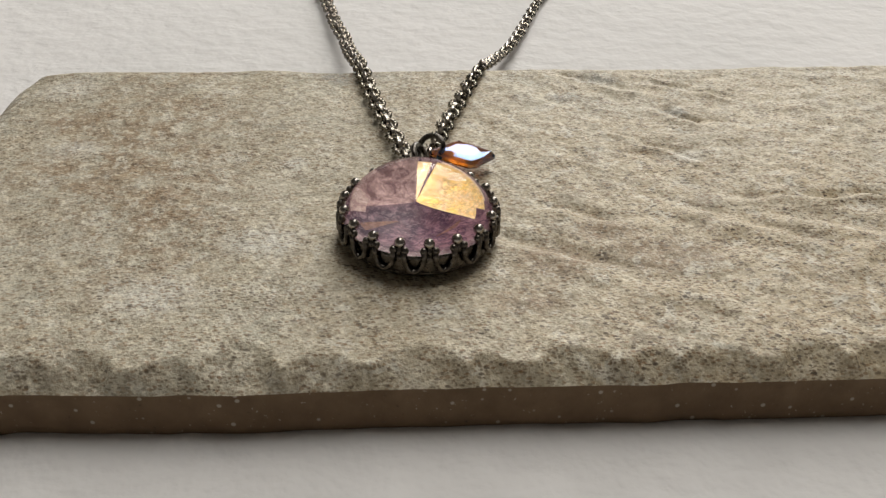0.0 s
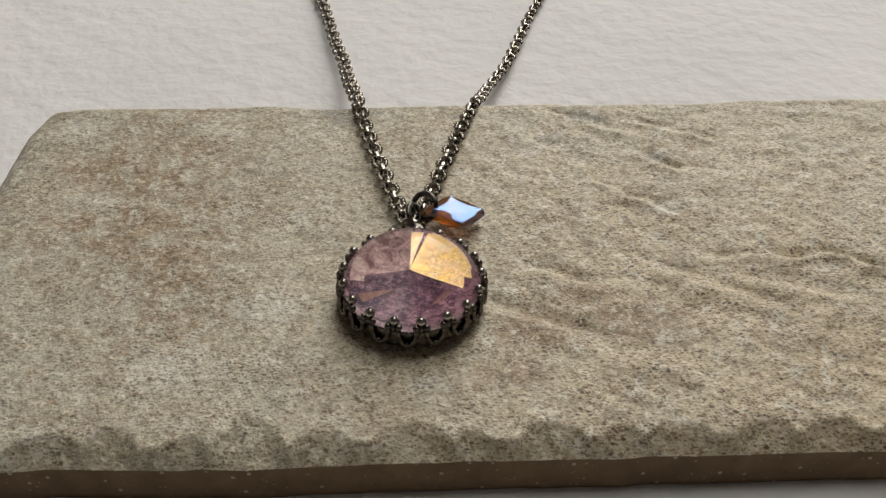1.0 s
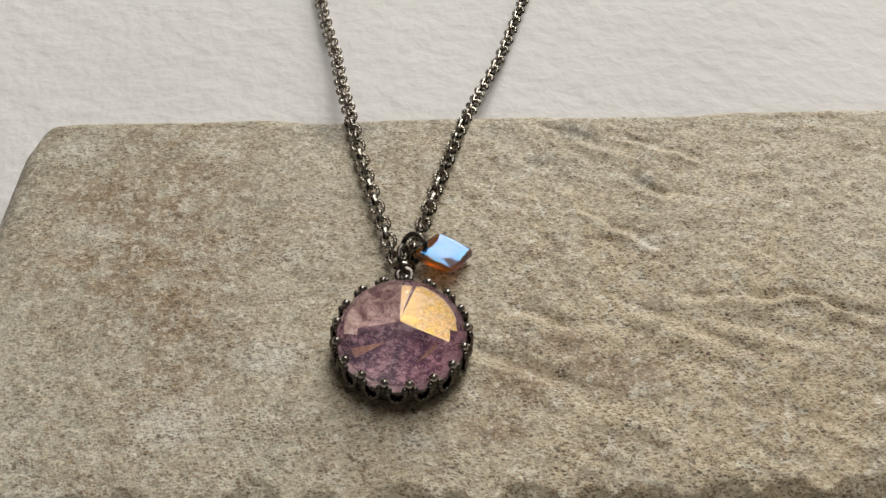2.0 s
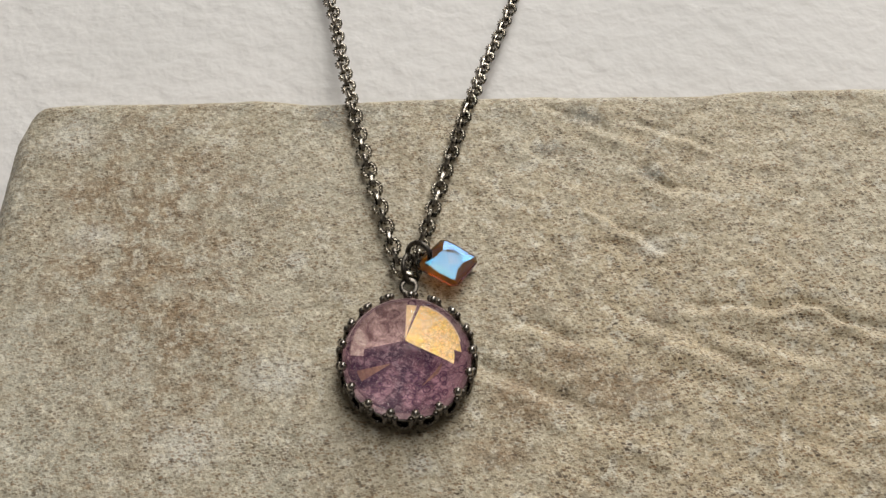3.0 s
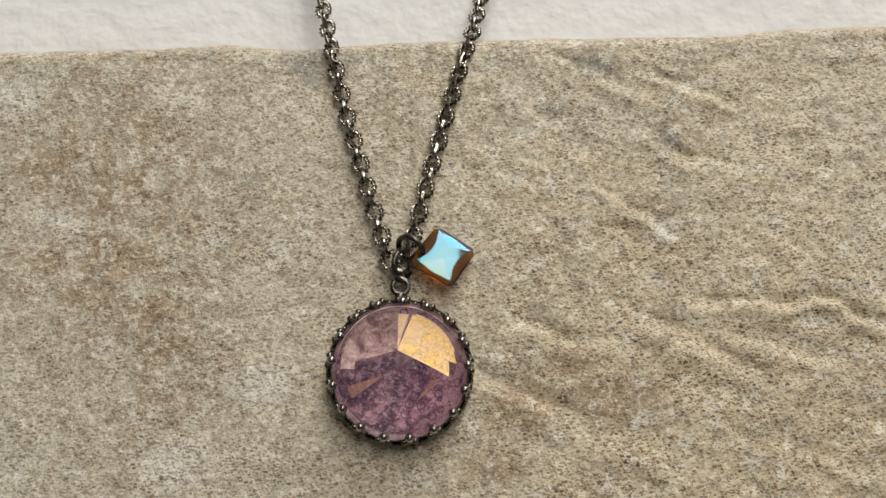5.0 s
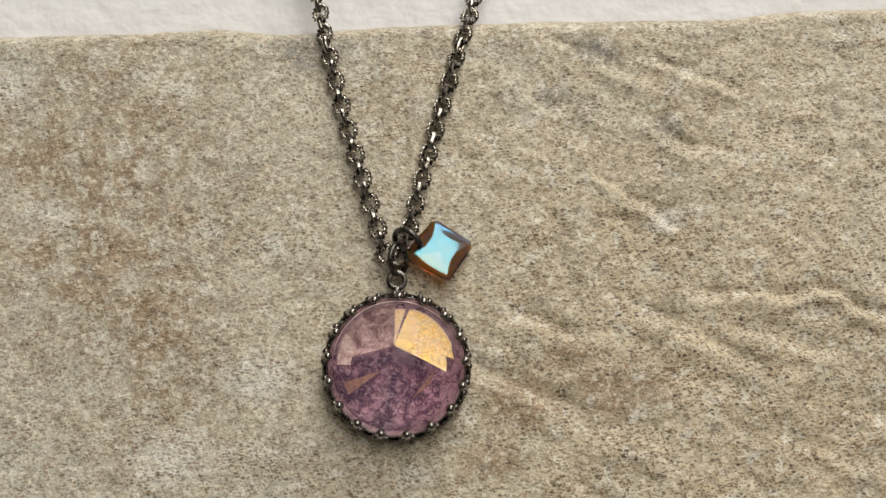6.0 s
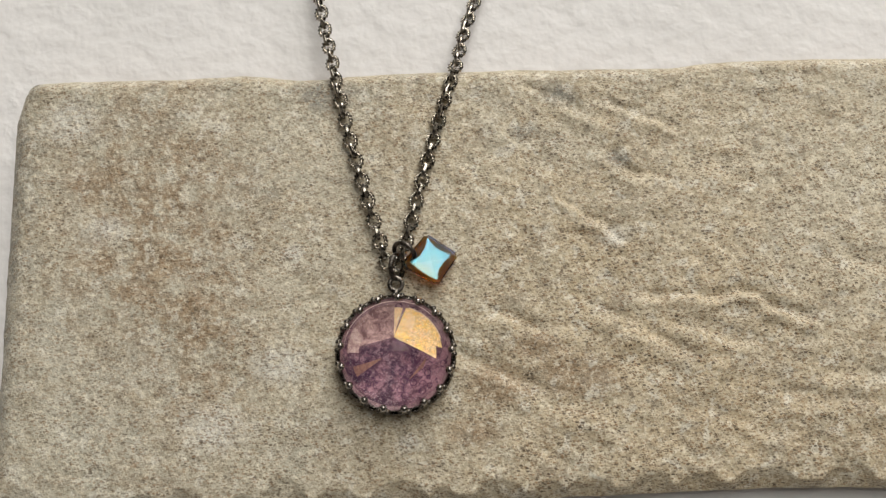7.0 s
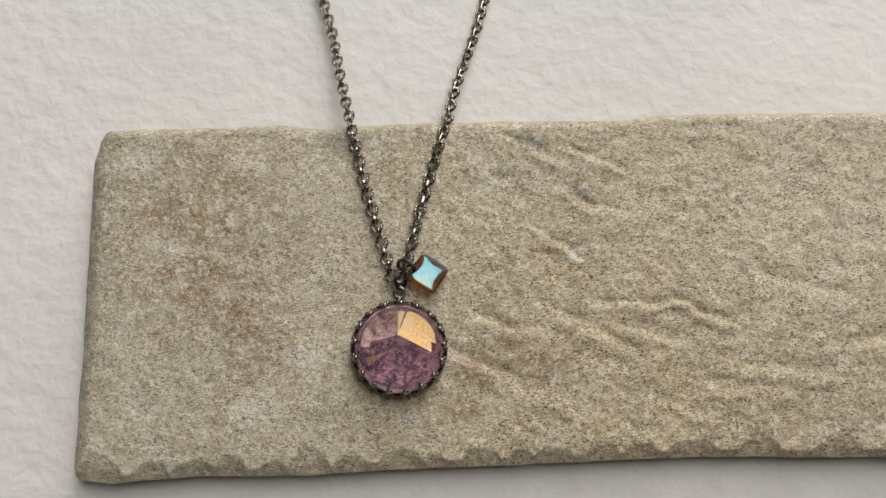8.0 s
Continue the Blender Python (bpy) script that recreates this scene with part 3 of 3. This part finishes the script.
# ---- necklace chain ----
CHAIN_PATH = (
    (0, 215, 1.3), (-26, 198, 1.3), (-36, 160, 1.3), (-29, 115, 1.3), (-24.6, 98, 2.0), (-20.6, 82, 3.0), (-18.0, 73, 4.0), (-15.6, 61.5, 6.0), (-13.6, 53.5, 7.9), (-12.8, 50, 8.7), (-11.9, 46.5, 9.3),
    (-9.6, 37.6, 9.3), (-7.2, 29.8, 9.4), (-4.8, 22.2, 9.6), (-3.0, 16.8, 9.6), (-2.0, 14.3, 9.6), (-0.6, 13.6, 9.6), (0.3, 15.4, 9.7), (0.8, 18.0, 9.7), (1.5, 21.2, 9.7),
    (3.2, 28.7, 9.5), (5.2, 36.6, 9.3), (6.9, 43.2, 9.2), (8.6, 49.2, 8.9), (9.5, 52.8, 7.6), (11.0, 60, 5.2), (13.2, 67.5, 3.4), (15.9, 76, 2.4), (18.2, 85, 1.8), (22, 99.5, 1.3), (26.5, 115, 1.3),
    (35, 160, 1.3), (26, 198, 1.3), (0, 215, 1.3),
)


def spline(points, per=24):
    """A smooth line through the points."""
    p = [np.array(q, float) for q in points]
    p = [2 * p[0] - p[1]] + p + [2 * p[-1] - p[-2]]
    out = []
    for i in range(1, len(p) - 2):
        a, b, c, d = p[i - 1 : i + 3]
        for k in range(per):
            t = k / per
            out.append(0.5 * (2 * b + (c - a) * t + (2 * a - 5 * b + 4 * c - d) * t**2 + (3 * b - a - 3 * c + d) * t**3))
    return np.array(out + [p[-2]])


def build_chain():
    root = tagged(new("chain_necklace"), "blackened brass rope-link chain lying over tile and paper", "necklace")
    line = spline(CHAIN_PATH)
    along = np.concatenate([[0], np.cumsum(np.linalg.norm(np.diff(line, axis=0), axis=1))])
    # rope link: two strands twisted round an oval
    n, turns = 128, 13
    oval = [(1.42 * math.cos(2 * math.pi * k / n), 1.02 * math.sin(2 * math.pi * k / n), 0) for k in range(n)]

    def twisted(i):
        w = 2 * math.pi * turns * i / n / 2
        out = []
        for k in range(8):
            a = 2 * math.pi * k / 8
            r = 0.16 + 0.31 * math.cos(a) ** 2
            out.append((r * math.cos(a + w), r * math.sin(a + w)))
        return out

    rope = bmesh.new()
    tube(oval, twisted, True, rope)
    flat = bmesh.new()
    n2 = 24
    oval2 = [(1.36 * math.cos(2 * math.pi * k / n2), 0.74 * math.sin(2 * math.pi * k / n2), 0) for k in range(n2)]
    tube(oval2, lambda i: [(0.24, 0.34), (-0.24, 0.34), (-0.34, 0.18), (-0.34, -0.18), (-0.24, -0.34), (0.24, -0.34), (0.34, -0.18), (0.34, 0.18)], True, flat)
    rope_ob = part("rope_link", rope, CHAIN, root)
    flat_ob = part("flat_link", flat, CHAIN, root, smooth=False)
    pitch = 1.93
    count = int(along[-1] / pitch)
    middle = along[int(len(along) * 0.5)]
    for i in range(count):
        s = (i + 0.5) * pitch
        c = np.array([np.interp(s, along, line[:, k]) for k in range(3)])
        e = np.array([np.interp(s + 0.4, along, line[:, k]) for k in range(3)])
        t = Vector(e - c).normalized()
        side = Vector((0, 0, 1)).cross(t).normalized()
        up = t.cross(side)
        m = Matrix((t, side, up)).transposed().to_4x4()
        away = min(1.0, max(0.0, abs(s - middle) - 14) / 30)
        swing = 14 * fbm(s, 0, 9, 2, 3.0) + 22 * away * (1 if s < middle else -1)
        roll = (0 if i % 2 == 0 else 90) + swing + random.uniform(-9, 9)
        m = Matrix.Translation(Vector(c) * MM) @ m @ pose(0, 0, 0, roll, 0, random.uniform(-4, 4))
        src = rope_ob if i % 2 == 0 else flat_ob
        if i < 2:
            src.matrix_basis = m
        else:
            again(src, m, root)
    ring = ring_mesh("jump_ring", 2.15, 0.42, root, "plain round dark jump ring")
    ring.matrix_basis = upright(-0.5, 14.1, 10.6, 84, 30)


build_chain()


# ---- crystal charm ----
def build_charm():
    root = tagged(new("crystal_charm"), "small square faceted amber crystal charm with blue iridescent coating", "charm")
    bm = bmesh.new()
    pts = []
    corners = ((1, 1), (1, -1), (-1, -1), (-1, 1))
    for k in range(8):
        a = math.pi / 8 + k * math.pi / 4
        pts.append((2.1 * math.cos(a), 2.1 * math.sin(a), 1.0))
    h, cut = 3.4, 0.7
    for sx, sy in corners:
        long = 0.45 if (sx, sy) == (-1, -1) else 0.0  # the drilled corner runs out longer
        for z in (0.45, -0.12):
            pts.append((sx * (h + long), sy * (h - cut + long), z))
            pts.append((sx * (h - cut + long), sy * (h + long), z))
        pts.append((2.72 * sx, 2.72 * sy, 0.85))
        pts.append((1.35 * sx, 1.35 * sy, -0.95))
    for sx, sy in ((1, 0), (-1, 0), (0, 1), (0, -1)):
        pts.append((3.0 * sx, 3.0 * sy, 0.80))
        pts.append((2.3 * sx, 2.3 * sy, -0.72))
    pts.append((0, 0, -1.2))
    vs = [bm.verts.new(Vector(p) * MM) for p in pts]
    bmesh.ops.convex_hull(bm, input=vs)
    gem = part("crystal", bm, CRYSTAL, root, "amber glass crystal with cut facets", smooth=False)
    gem.matrix_basis = pose(5.45 * MM, 15.4 * MM, 10.45 * MM, -9, 6, 0) @ pose(0, 0, 0, 0, 0, -33) @ Matrix.Diagonal((1.02, 1.02, 1.0, 1.0))
    # an added amber reflector inside the back facets makes the gem glow
    bm = bmesh.new()
    low = [(0, 0, -1.1)]
    for sx, sy in corners:
        long = 0.45 if (sx, sy) == (-1, -1) else 0.0
        low += [(sx * (3.0 + long), sy * (2.45 + long), -0.12), (sx * (2.45 + long), sy * (3.0 + long), -0.12), (1.3 * sx, 1.3 * sy, -0.85)]
    for sx, sy in ((1, 0), (-1, 0), (0, 1), (0, -1)):
        low.append((2.2 * sx, 2.2 * sy, -0.62))
    bmesh.ops.convex_hull(bm, input=[bm.verts.new(Vector(p) * MM) for p in low])
    bmesh.ops.delete(bm, geom=[f for f in bm.faces if all(v.co.z > -0.2 * MM for v in f.verts)], context="FACES")
    part("back_reflector", bm, AMBER, gem, "amber reflector added inside the crystal to brighten it", smooth=False)
    ring = ring_mesh("jump_ring", 2.1, 0.42, root, "plain round dark jump ring")
    ring.matrix_basis = upright(0.7, 16.5, 10.7, -38, 34)


build_charm()
